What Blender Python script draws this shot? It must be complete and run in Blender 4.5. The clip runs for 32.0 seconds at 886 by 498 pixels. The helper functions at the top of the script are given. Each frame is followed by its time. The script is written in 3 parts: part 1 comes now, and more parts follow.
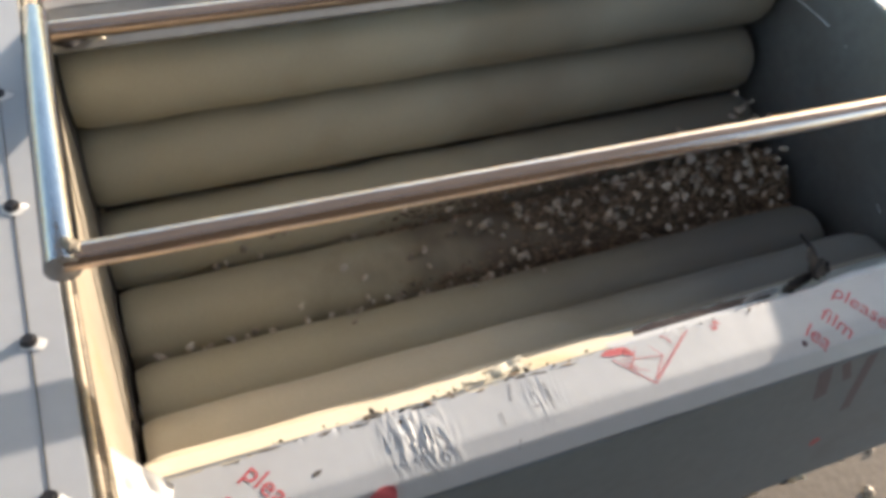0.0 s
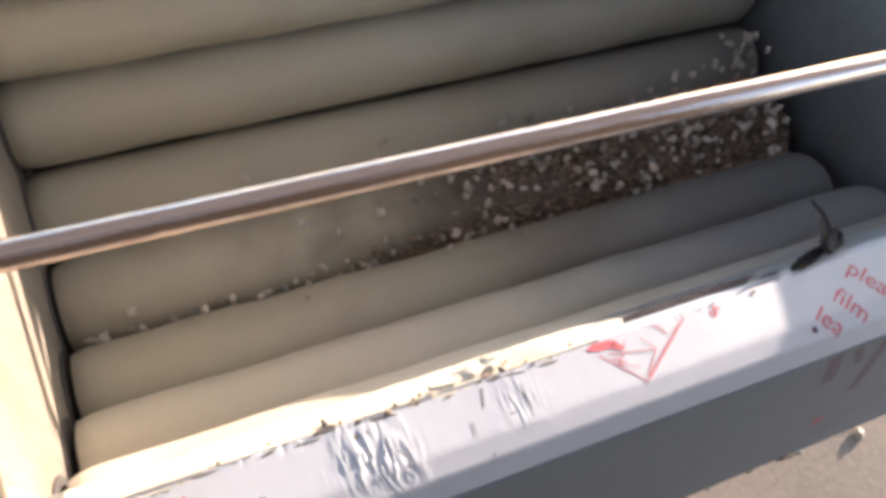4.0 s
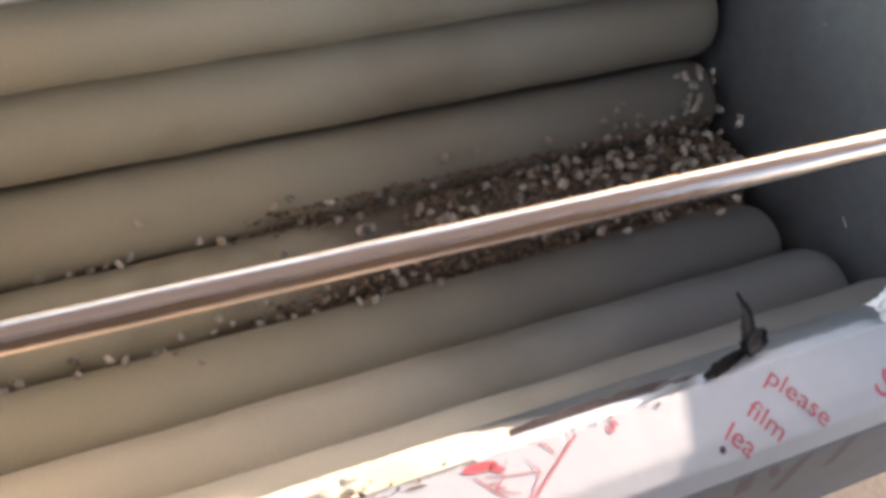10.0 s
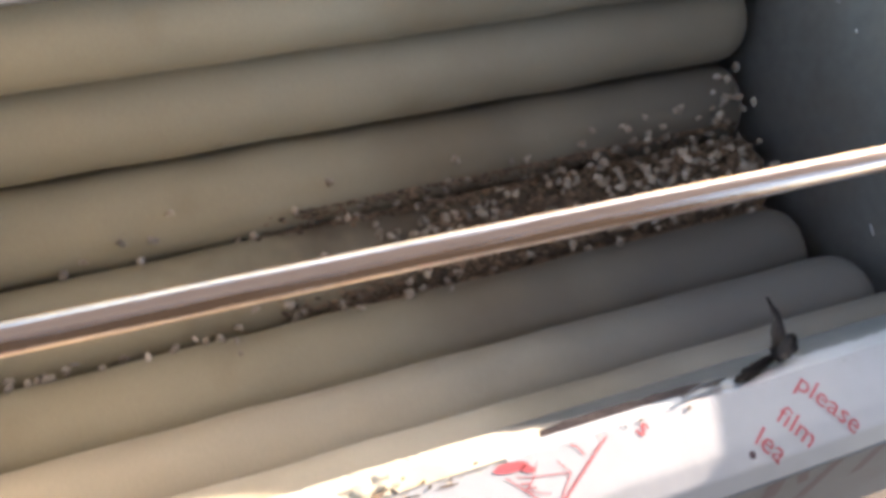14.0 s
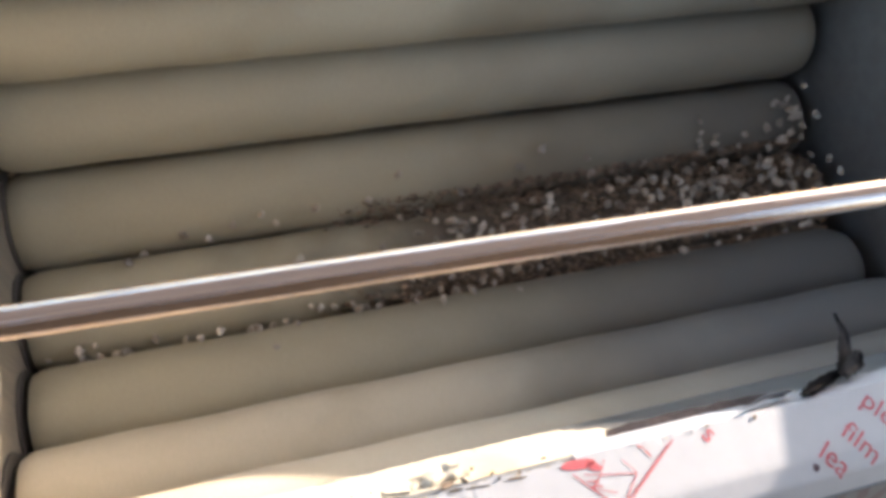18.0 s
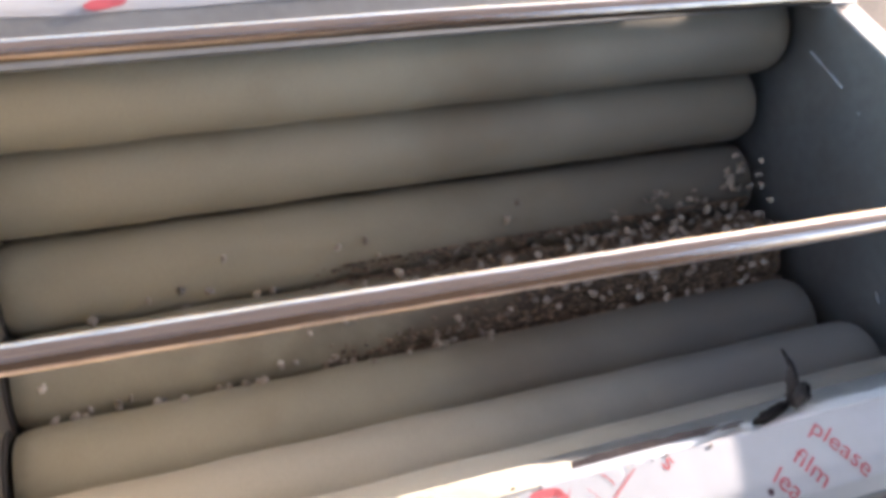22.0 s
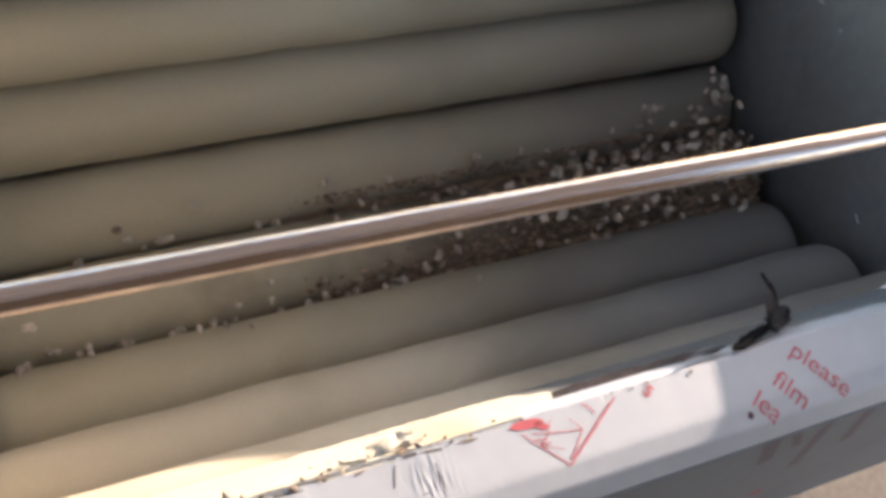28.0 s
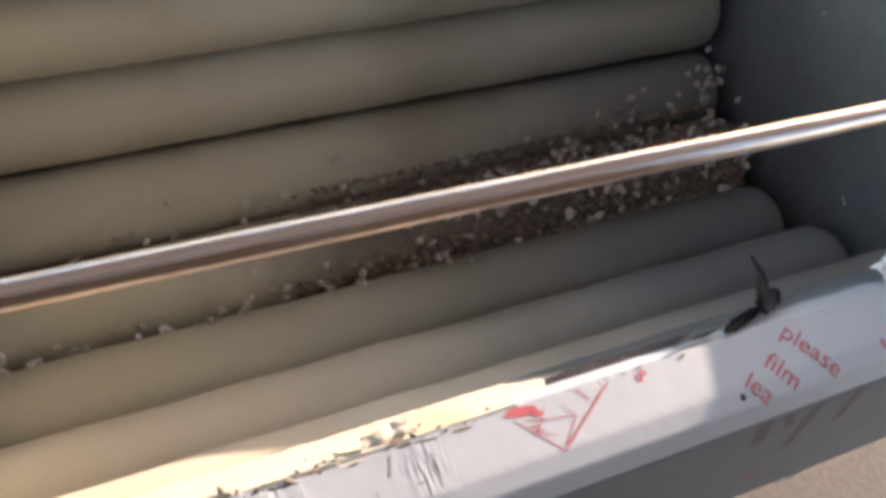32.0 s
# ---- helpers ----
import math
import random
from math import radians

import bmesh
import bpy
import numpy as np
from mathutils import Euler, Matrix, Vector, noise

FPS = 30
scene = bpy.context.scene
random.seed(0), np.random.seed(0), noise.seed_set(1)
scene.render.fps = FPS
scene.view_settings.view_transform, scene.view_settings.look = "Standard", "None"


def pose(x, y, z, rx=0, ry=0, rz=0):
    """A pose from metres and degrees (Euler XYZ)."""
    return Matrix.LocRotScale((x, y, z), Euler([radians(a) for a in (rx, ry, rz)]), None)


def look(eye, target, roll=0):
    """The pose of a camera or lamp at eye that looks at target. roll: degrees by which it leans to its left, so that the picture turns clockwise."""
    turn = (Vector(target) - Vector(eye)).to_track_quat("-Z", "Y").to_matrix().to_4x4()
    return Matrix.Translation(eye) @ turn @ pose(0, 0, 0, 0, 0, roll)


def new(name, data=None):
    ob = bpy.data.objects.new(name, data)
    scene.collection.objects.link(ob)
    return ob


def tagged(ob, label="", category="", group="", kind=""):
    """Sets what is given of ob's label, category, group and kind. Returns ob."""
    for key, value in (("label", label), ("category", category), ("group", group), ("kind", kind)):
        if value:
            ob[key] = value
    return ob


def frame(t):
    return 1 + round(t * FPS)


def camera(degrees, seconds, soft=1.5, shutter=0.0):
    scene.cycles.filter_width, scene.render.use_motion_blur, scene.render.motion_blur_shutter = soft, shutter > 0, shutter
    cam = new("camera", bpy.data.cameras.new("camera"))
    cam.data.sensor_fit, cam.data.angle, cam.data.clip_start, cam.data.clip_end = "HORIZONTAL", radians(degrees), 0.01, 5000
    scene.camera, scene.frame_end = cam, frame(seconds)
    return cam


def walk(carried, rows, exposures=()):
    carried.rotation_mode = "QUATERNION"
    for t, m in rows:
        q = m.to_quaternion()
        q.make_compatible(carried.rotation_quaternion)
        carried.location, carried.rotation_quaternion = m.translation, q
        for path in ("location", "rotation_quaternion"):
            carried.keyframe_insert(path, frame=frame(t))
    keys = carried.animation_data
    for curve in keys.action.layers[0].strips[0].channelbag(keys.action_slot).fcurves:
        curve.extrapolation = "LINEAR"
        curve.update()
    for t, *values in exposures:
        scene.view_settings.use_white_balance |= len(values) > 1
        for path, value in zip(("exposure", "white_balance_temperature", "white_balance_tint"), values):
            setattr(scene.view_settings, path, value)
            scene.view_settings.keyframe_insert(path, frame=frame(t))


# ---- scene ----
L = 0.955           # length of the brush rollers
R = 0.0550          # radius of a brush roller
BASE = -0.75        # height of the ground, from the lowest roller's axis
AXES = {"A": (0.220, 0.205), "B": (0.186, 0.100), "C": (0.109, 0.019), "D": (0.0, 0.0),
        "E": (-0.110, 0.014), "F": (-0.202, 0.075), "G": (-0.276, 0.158)}

# ---- camera ----
cam = camera(56.17, 32.0, soft=4.2, shutter=0.4)
PATH = [
    (0, 0.0623, -0.5152, 0.9363, -33.33, -55.67, 15.48),
    (0.5, 0.0604, -0.5141, 0.9344, -34.05, -56.07, 16.21),
    (1, 0.0626, -0.5142, 0.9332, -34.57, -56.45, 16.98),
    (1.5, 0.0619, -0.5182, 0.9316, -34.60, -56.64, 16.92),
    (2, 0.0601, -0.5188, 0.9317, -34.70, -57.33, 17.34),
    (2.5, 0.0598, -0.5227, 0.9303, -35.15, -57.52, 17.85),
    (4.5, 0.1617, -0.3860, 0.8753, -38.14, -61.72, 18.69),
    (5, 0.2020, -0.3523, 0.8790, -34.52, -61.27, 17.92),
    (5.5, 0.2436, -0.3429, 0.8760, -33.50, -63.77, 18.71),
    (6, 0.2683, -0.3398, 0.8713, -37.59, -63.88, 22.37),
    (6.5, 0.2778, -0.3376, 0.8736, -39.60, -63.46, 23.52),
    (7, 0.2857, -0.3360, 0.8722, -41.72, -64.31, 24.24),
    (7.5, 0.2826, -0.3406, 0.8751, -41.63, -64.30, 24.09),
    (8, 0.2744, -0.3463, 0.8750, -42.13, -63.37, 24.63),
    (8.5, 0.2708, -0.3463, 0.8782, -41.21, -63.72, 23.85),
    (9, 0.2697, -0.3428, 0.8796, -40.88, -63.79, 23.47),
    (9.5, 0.2641, -0.3456, 0.8805, -40.75, -63.44, 23.60),
    (10, 0.2577, -0.3466, 0.8785, -40.57, -63.27, 23.55),
    (10.5, 0.2570, -0.3466, 0.8842, -40.08, -63.38, 23.68),
    (11, 0.2528, -0.3497, 0.8840, -39.86, -63.32, 23.47),
    (11.5, 0.2553, -0.3490, 0.8883, -39.91, -63.65, 24.27),
    (12, 0.2506, -0.3520, 0.8850, -39.58, -63.03, 23.80),
    (12.5, 0.2483, -0.3487, 0.8827, -39.22, -63.25, 23.22),
    (13, 0.2471, -0.3491, 0.8841, -38.83, -62.73, 22.81),
    (13.5, 0.2444, -0.3454, 0.8813, -39.11, -63.01, 23.09),
    (14, 0.2394, -0.3418, 0.8782, -39.24, -63.53, 23.35),
    (14.5, 0.2275, -0.3483, 0.8739, -38.34, -63.54, 23.55),
    (16.5, 0.2047, -0.3516, 0.8749, -35.58, -63.17, 23.36),
    (17, 0.2048, -0.3505, 0.8801, -35.33, -63.23, 22.90),
    (17.5, 0.1964, -0.3606, 0.8731, -34.35, -62.05, 22.05),
    (18, 0.1950, -0.3407, 0.8795, -35.66, -63.91, 23.33),
    (18.5, 0.1870, -0.3555, 0.8696, -35.20, -62.65, 23.48),
    (19, 0.1948, -0.3584, 0.8731, -33.23, -63.89, 21.79),
    (19.5, 0.1899, -0.3653, 0.8766, -32.61, -63.70, 21.25),
    (20, 0.1847, -0.3686, 0.8817, -31.88, -62.55, 20.49),
    (20.5, 0.1746, -0.3679, 0.8998, -31.33, -59.72, 20.29),
    (21, 0.1638, -0.3743, 0.9113, -32.28, -57.47, 20.62),
    (21.5, 0.1792, -0.3861, 0.9113, -32.39, -57.42, 19.48),
    (22, 0.1838, -0.3865, 0.9093, -34.29, -58.05, 20.66),
    (22.5, 0.1843, -0.3818, 0.9060, -35.92, -58.58, 21.66),
    (23, 0.1824, -0.3798, 0.8953, -36.81, -59.73, 22.36),
    (23.5, 0.1781, -0.3664, 0.8819, -39.40, -61.98, 24.45),
    (24, 0.1890, -0.3745, 0.8852, -37.03, -62.09, 21.84),
    (24.5, 0.1846, -0.3679, 0.8815, -39.36, -62.44, 24.11),
    (25, 0.1863, -0.3718, 0.8833, -39.32, -61.88, 23.81),
    (25.5, 0.1866, -0.3713, 0.8856, -39.39, -61.86, 23.98),
    (27.5, 0.1907, -0.3768, 0.8945, -40.30, -61.91, 24.40),
    (28, 0.1944, -0.3816, 0.8946, -40.14, -61.84, 24.19),
    (28.5, 0.1933, -0.3763, 0.8964, -40.66, -62.17, 24.59),
    (29, 0.1962, -0.3754, 0.8951, -41.19, -62.57, 25.03),
    (29.5, 0.1964, -0.3760, 0.8943, -41.47, -62.68, 25.21),
    (30, 0.1947, -0.3770, 0.8927, -41.26, -62.58, 25.23),
    (30.5, 0.1909, -0.3777, 0.8912, -41.15, -62.41, 24.86),
    (31, 0.1897, -0.3790, 0.8910, -41.29, -61.78, 24.57),
    (31.5, 0.1919, -0.3803, 0.8915, -41.61, -61.94, 24.44),
    (32, 0.1932, -0.3838, 0.8920, -41.99, -61.94, 24.54),
]


# the camera meters again as it moves: seconds, stops, kelvin, tint
EXPOSURES = [(t, 2.32 + e, k - 850, tint) for t, e, k, tint in (
    (0, -0.24, 7200, 12), (1, -0.32, 7300, 16), (2.5, -0.32, 7400, 19), (4.8, 0.48, 6900, 21), (6, 0.48, 7000, 22), (8, 0.38, 7400, 22), (12, 0.40, 7550, 21), (14, 0.50, 7400, 19),
    (17, 0.38, 7200, 17), (18, 0.34, 7150, 17), (18.7, 0.14, 7150, 17), (19.6, -0.12, 7000, 16), (20.05, -0.07, 7000, 16), (20.45, 0.5, 7000, 18), (21.2, 0.25, 7000, 21), (23, 0.42, 6950, 20), (25, 0.05, 7300, 17),
    (28, 0.05, 7300, 19), (32, -0.05, 7300, 20))]


def eye_pose(x, y, z, yaw, pitch, roll):
    a, b = radians(yaw), radians(pitch)
    ahead = Vector((-math.sin(a) * math.cos(b), math.cos(a) * math.cos(b), math.sin(b)))
    return look((x, y, z), Vector((x, y, z)) + ahead, roll)


walk(cam, [(row[0], eye_pose(*row[1:])) for row in PATH], EXPOSURES)

# ---- light ----
SUN_FROM = Vector((5.0, 1.75, 0.875)).normalized()
world = bpy.data.worlds.new("world")
scene.world = world
world.use_nodes = True
wn = world.node_tree.nodes
sky = wn.new("ShaderNodeTexSky")
sky.sky_type, sky.sun_disc = "NISHITA", False
sky.sun_elevation = math.asin(SUN_FROM.z)
sky.sun_rotation = math.atan2(SUN_FROM.x, SUN_FROM.y)
world.node_tree.links.new(sky.outputs[0], wn["Background"].inputs[0])
sky.air_density, sky.dust_density = 1.0, 1.2
wn["Background"].inputs[1].default_value = 0.175
sun = new("sun", bpy.data.lights.new("sun", "SUN"))
sun.data.energy, sun.data.angle, sun.data.color = 4.1, radians(0.5), (1.0, 0.82, 0.62)
sun.matrix_world = look(SUN_FROM * 6, (0, 0, 0))


# ---- materials ----
def material(name, base, rough=0.5, metal=0.0, vary=0.12, scale=8.0, fine=120.0, bump=0.0, stretch=(1, 1, 1), stain=None, stain_at=0.6, coat=0.0):
    """A surface with variation at two scales, an optional stain colour and fine relief."""
    m = bpy.data.materials.new(name)
    m.use_nodes = True
    n, l = m.node_tree.nodes, m.node_tree.links
    b = n["Principled BSDF"]
    co = n.new("ShaderNodeTexCoord")
    mp = n.new("ShaderNodeMapping")
    mp.inputs["Scale"].default_value = stretch
    l.new(co.outputs["Object"], mp.inputs[0])
    big, small = n.new("ShaderNodeTexNoise"), n.new("ShaderNodeTexNoise")
    for node, s, d in ((big, scale, 4), (small, fine, 3)):
        node.inputs["Scale"].default_value, node.inputs["Detail"].default_value = s, d
        l.new(mp.outputs[0], node.inputs["Vector"])
    mix = n.new("ShaderNodeMixRGB")
    mix.blend_type = "MIX"
    mix.inputs[1].default_value = (*[c * (1 - vary) for c in base], 1)
    mix.inputs[2].default_value = (*[min(1, c * (1 + vary)) for c in base], 1)
    add = n.new("ShaderNodeMath")
    add.operation = "ADD"
    half = n.new("ShaderNodeMath")
    half.operation, half.inputs[1].default_value = "MULTIPLY", 0.5
    l.new(big.outputs[0], add.inputs[0])
    l.new(small.outputs[0], add.inputs[1])
    l.new(add.outputs[0], half.inputs[0])
    ramp = n.new("ShaderNodeValToRGB")
    ramp.color_ramp.elements[0].position, ramp.color_ramp.elements[1].position = 0.35, 0.65
    l.new(half.outputs[0], ramp.inputs[0])
    l.new(ramp.outputs[0], mix.inputs[0])
    colour = mix.outputs[0]
    if stain:
        third = n.new("ShaderNodeTexNoise")
        third.inputs["Scale"].default_value, third.inputs["Detail"].default_value = scale * 0.7, 6
        l.new(co.outputs["Object"], third.inputs["Vector"])
        r2 = n.new("ShaderNodeValToRGB")
        r2.color_ramp.elements[0].position, r2.color_ramp.elements[1].position = stain_at, min(1, stain_at + 0.15)
        l.new(third.outputs[0], r2.inputs[0])
        m2 = n.new("ShaderNodeMixRGB")
        m2.inputs[2].default_value = (*stain, 1)
        l.new(r2.outputs[0], m2.inputs[0])
        l.new(colour, m2.inputs[1])
        colour = m2.outputs[0]
    l.new(colour, b.inputs["Base Color"])
    b.inputs["Metallic"].default_value = metal
    rr = n.new("ShaderNodeMapRange")
    rr.inputs[3].default_value, rr.inputs[4].default_value = max(0.02, rough - 0.07), min(1, rough + 0.09)
    l.new(big.outputs[0], rr.inputs[0])
    l.new(rr.outputs[0], b.inputs["Roughness"])
    b.inputs["Coat Weight"].default_value = coat
    if bump:
        bp = n.new("ShaderNodeBump")
        bp.inputs["Strength"].default_value, bp.inputs["Distance"].default_value = bump, 0.002
        l.new(small.outputs[0], bp.inputs["Height"])
        l.new(bp.outputs[0], b.inputs["Normal"])
    return m


def soiled_shaded_brush(start, end, amount, far_tone, uneven=0.55, start_tone=(0.355, 0.335, 0.255)):
    """Bristles darker towards the produce end, with brown peel juice and painted shade."""
    m = material("soiled_shaded_bristle", start_tone, 0.7, 0, 0.08, 4, 420, 0.10, (1, 1, 1), (0.27, 0.235, 0.165), 0.56)
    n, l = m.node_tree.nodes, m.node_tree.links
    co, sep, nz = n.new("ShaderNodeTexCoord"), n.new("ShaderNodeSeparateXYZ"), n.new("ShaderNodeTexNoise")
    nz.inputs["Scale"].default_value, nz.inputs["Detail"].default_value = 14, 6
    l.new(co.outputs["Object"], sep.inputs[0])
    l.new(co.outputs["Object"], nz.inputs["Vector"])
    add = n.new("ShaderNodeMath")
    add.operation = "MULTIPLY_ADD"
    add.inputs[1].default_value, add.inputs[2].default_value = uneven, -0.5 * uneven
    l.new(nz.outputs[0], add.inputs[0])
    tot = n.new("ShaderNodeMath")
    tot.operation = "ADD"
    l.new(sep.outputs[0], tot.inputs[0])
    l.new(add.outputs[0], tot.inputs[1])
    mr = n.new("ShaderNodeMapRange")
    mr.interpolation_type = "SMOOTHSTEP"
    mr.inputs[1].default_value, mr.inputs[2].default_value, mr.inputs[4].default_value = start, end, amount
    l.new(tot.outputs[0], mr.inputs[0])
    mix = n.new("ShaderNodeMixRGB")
    mix.inputs[2].default_value = (*far_tone, 1)
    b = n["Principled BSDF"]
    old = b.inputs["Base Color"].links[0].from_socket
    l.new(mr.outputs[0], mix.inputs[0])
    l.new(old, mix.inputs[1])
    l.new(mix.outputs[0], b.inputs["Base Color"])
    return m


# D's brown is peel juice; the other rollers carry painted shade towards the right
BRUSH_DIRTY = soiled_shaded_brush(0.14, 0.58, 0.90, (0.085, 0.069, 0.056))
BRUSH_HALF = soiled_shaded_brush(0.14, 0.86, 0.88, (0.081, 0.091, 0.103), 0.16)
BRUSH_SIDE = soiled_shaded_brush(0.28, 0.92, 0.78, (0.088, 0.092, 0.098), 0.16)
# F and G start paler: light on their left end put into the colour
BRUSH_F = soiled_shaded_brush(0.22, 0.80, 0.85, (0.086, 0.095, 0.107), 0.16, (0.43, 0.395, 0.31))
BRUSH_G = soiled_shaded_brush(0.24, 0.74, 0.82, (0.10, 0.09, 0.085), 0.12, (0.45, 0.405, 0.315))
BRUSH_FAINT = soiled_shaded_brush(0.32, 1.0, 0.60, (0.13, 0.125, 0.12), 0.14)
STEEL = material("brushed_steel", (0.46, 0.47, 0.48), 0.34, 1.0, 0.08, 6, 90, 0.05, (1, 1, 6))
STEEL_SIDE = material("dull_steel", (0.30, 0.318, 0.33), 0.42, 0.8, 0.10, 5, 70, 0.08, (1, 1, 1), (0.26, 0.25, 0.24), 0.62)
STEEL_WARM = material("stained_steel", (0.18, 0.16, 0.13), 0.62, 0.2, 0.25, 10, 80, 0.1, (1, 14, 0.5), (0.19, 0.14, 0.09), 0.54)
CHROME_SIDE = material("polished_side_tube", (0.29, 0.29, 0.295), 0.09, 1.0, 0.14, 14, 90, 0.14, (9, 0.02, 9))
CHROME = material("polished_tube", (0.58, 0.475, 0.41), 0.10, 1.0, 0.22, 14, 90, 0.22, (0.02, 9, 9))
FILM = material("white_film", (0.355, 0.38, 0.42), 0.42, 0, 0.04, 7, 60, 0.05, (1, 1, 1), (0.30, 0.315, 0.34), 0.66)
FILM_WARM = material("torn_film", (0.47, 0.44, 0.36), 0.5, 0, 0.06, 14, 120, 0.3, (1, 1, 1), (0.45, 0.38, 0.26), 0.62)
FILM_BRIGHT = material("bright_film", (0.70, 0.71, 0.72), 0.45, 0, 0.04, 9, 80, 0.05)
RED = material("red_print", (0.40, 0.075, 0.095), 0.5, 0, 0.1, 30, 200)
PURPLE = material("purple_print", (0.045, 0.018, 0.032), 0.5, 0, 0.1, 30, 200)
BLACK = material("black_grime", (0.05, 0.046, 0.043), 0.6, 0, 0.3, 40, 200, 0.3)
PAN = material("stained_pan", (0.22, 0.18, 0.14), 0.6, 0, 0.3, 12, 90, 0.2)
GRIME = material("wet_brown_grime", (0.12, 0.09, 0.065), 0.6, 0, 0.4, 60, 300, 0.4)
SCRAP = material("black_plastic", (0.018, 0.018, 0.021), 0.6, 0, 0.3, 40, 200, 0.3)
SCRAP.node_tree.nodes["Principled BSDF"].inputs["Specular IOR Level"].default_value = 0.12
STRIP = material("dark_brown_strip", (0.085, 0.066, 0.062), 0.5, 0, 0.4, 30, 200, 0.3)
GROUND = material("dusty_concrete", (0.14, 0.117, 0.095), 0.9, 0, 0.2, 3, 60, 0.4, (1, 1, 1), (0.10, 0.085, 0.07), 0.54)
# the blue here is skylight put into the apron's base colour
APRON = material("skylit_apron_film", (0.125, 0.165, 0.205), 0.42, 0.0, 0.10, 5, 70, 0.06, (1, 1, 1), (0.075, 0.08, 0.095), 0.62)
# unseen helper surfaces, added for the overhead light and the dark reflections
DARK_SCREEN = material("dark_screen_face", (0.02, 0.018, 0.018), 0.9, 0, 0.15, 1.2, 20, 0.3)
ADDED_CLOTH = material("added_brown_cloth", (0.45, 0.38, 0.33), 0.8, 0, 0.08, 3, 60)


def let_light_through(m, colour, share):
    """Thin cloth: part of the light passes and is scattered."""
    n, l = m.node_tree.nodes, m.node_tree.links
    thin, mix = n.new("ShaderNodeBsdfTranslucent"), n.new("ShaderNodeMixShader")
    thin.inputs[0].default_value, mix.inputs[0].default_value = (*colour, 1), share
    l.new(n["Principled BSDF"].outputs[0], mix.inputs[1])
    l.new(thin.outputs[0], mix.inputs[2])
    l.new(mix.outputs[0], n["Material Output"].inputs[0])


let_light_through(ADDED_CLOTH, (0.54, 0.515, 0.495), 0.75)
DARK_PAINT = material("dark_paint", (0.05, 0.05, 0.055), 0.6, 0, 0.25, 14, 90, 0.1)
BOLT = material("zinc_bolt", (0.10, 0.10, 0.11), 0.35, 1.0, 0.1, 60, 200)
CHIP = material("crumb", (0.50, 0.42, 0.30), 0.8, 0, 0.3, 80, 300, 0.2)


def piece_material():
    """Pale scrubbed pieces with brown skin left in patches, each of its own tone."""
    m = material("scrubbed_piece", (0.40, 0.37, 0.33), 0.55, 0, 0.25, 90, 400, 0.3, (1, 1, 1), (0.22, 0.14, 0.09), 0.56)
    n, l = m.node_tree.nodes, m.node_tree.links
    info, hsv = n.new("ShaderNodeObjectInfo"), n.new("ShaderNodeHueSaturation")
    mr = n.new("ShaderNodeMapRange")
    mr.inputs[3].default_value, mr.inputs[4].default_value = 0.5, 1.3
    l.new(info.outputs["Random"], mr.inputs[0])
    l.new(mr.outputs[0], hsv.inputs["Value"])
    old = n["Principled BSDF"].inputs["Base Color"].links[0].from_socket
    l.new(old, hsv.inputs["Color"])
    l.new(hsv.outputs[0], n["Principled BSDF"].inputs["Base Color"])
    return m


PIECE = piece_material()


def peel_material():
    """Wet peelings from near black to greyish tan, each flake of its own tone."""
    m = material("wet_peelings", (0.15, 0.112, 0.082), 0.5, 0, 0.3, 60, 300, 0.3)
    n, l = m.node_tree.nodes, m.node_tree.links
    geo, hsv, mr = n.new("ShaderNodeNewGeometry"), n.new("ShaderNodeHueSaturation"), n.new("ShaderNodeMapRange")
    mr.inputs[3].default_value, mr.inputs[4].default_value = 0.5, 1.8
    l.new(geo.outputs["Random Per Island"], mr.inputs[0])
    l.new(mr.outputs[0], hsv.inputs["Value"])
    b = n["Principled BSDF"]
    old = b.inputs["Base Color"].links[0].from_socket
    l.new(old, hsv.inputs["Color"])
    l.new(hsv.outputs[0], b.inputs["Base Color"])
    return m


PEEL = peel_material()


# ---- mesh helpers ----
def mesh_of(name, bm, mat, smooth=True):
    me = bpy.data.meshes.new(name)
    bmesh.ops.recalc_face_normals(bm, faces=bm.faces)
    bm.to_mesh(me)
    bm.free()
    me.materials.append(mat)
    if smooth:
        me.polygons.foreach_set("use_smooth", [True] * len(me.polygons))
        me.set_sharp_from_angle(angle=radians(40))
    return me


def part(name, bm, mat, parent, label="", smooth=True):
    ob = new(name, mesh_of(name, bm, mat, smooth))
    ob.parent = parent
    ob.matrix_parent_inverse = parent.matrix_basis.inverted() if parent.parent is None else (parent.parent.matrix_basis @ parent.matrix_parent_inverse @ parent.matrix_basis).inverted()
    if label:
        tagged(ob, label)
    return ob


def thing(name, bm, mat, label, category, group="", kind=""):
    return tagged(new(name, mesh_of(name, bm, mat)), label, category, group, kind)


def base_empty(name, at, label, category):
    ob = new(name)
    ob.location = at
    ob.empty_display_size = 0.05
    ob.matrix_basis = Matrix.Translation(at)
    return tagged(ob, label, category)


def prism(section, x0, x1, steps=1, bend=None):
    """A closed section of (y, z) points carried along x."""
    bm = bmesh.new()
    rings = []
    for i in range(steps + 1):
        x = x0 + (x1 - x0) * i / steps
        rings.append([bm.verts.new((x, *(bend(x, y, z) if bend else (y, z)))) for y, z in section])
    k = len(section)
    for a, b in zip(rings, rings[1:]):
        for j in range(k):
            bm.faces.new((a[j], a[(j + 1) % k], b[(j + 1) % k], b[j]))
    bm.faces.new(rings[0])
    bm.faces.new(rings[-1][::-1])
    return bm


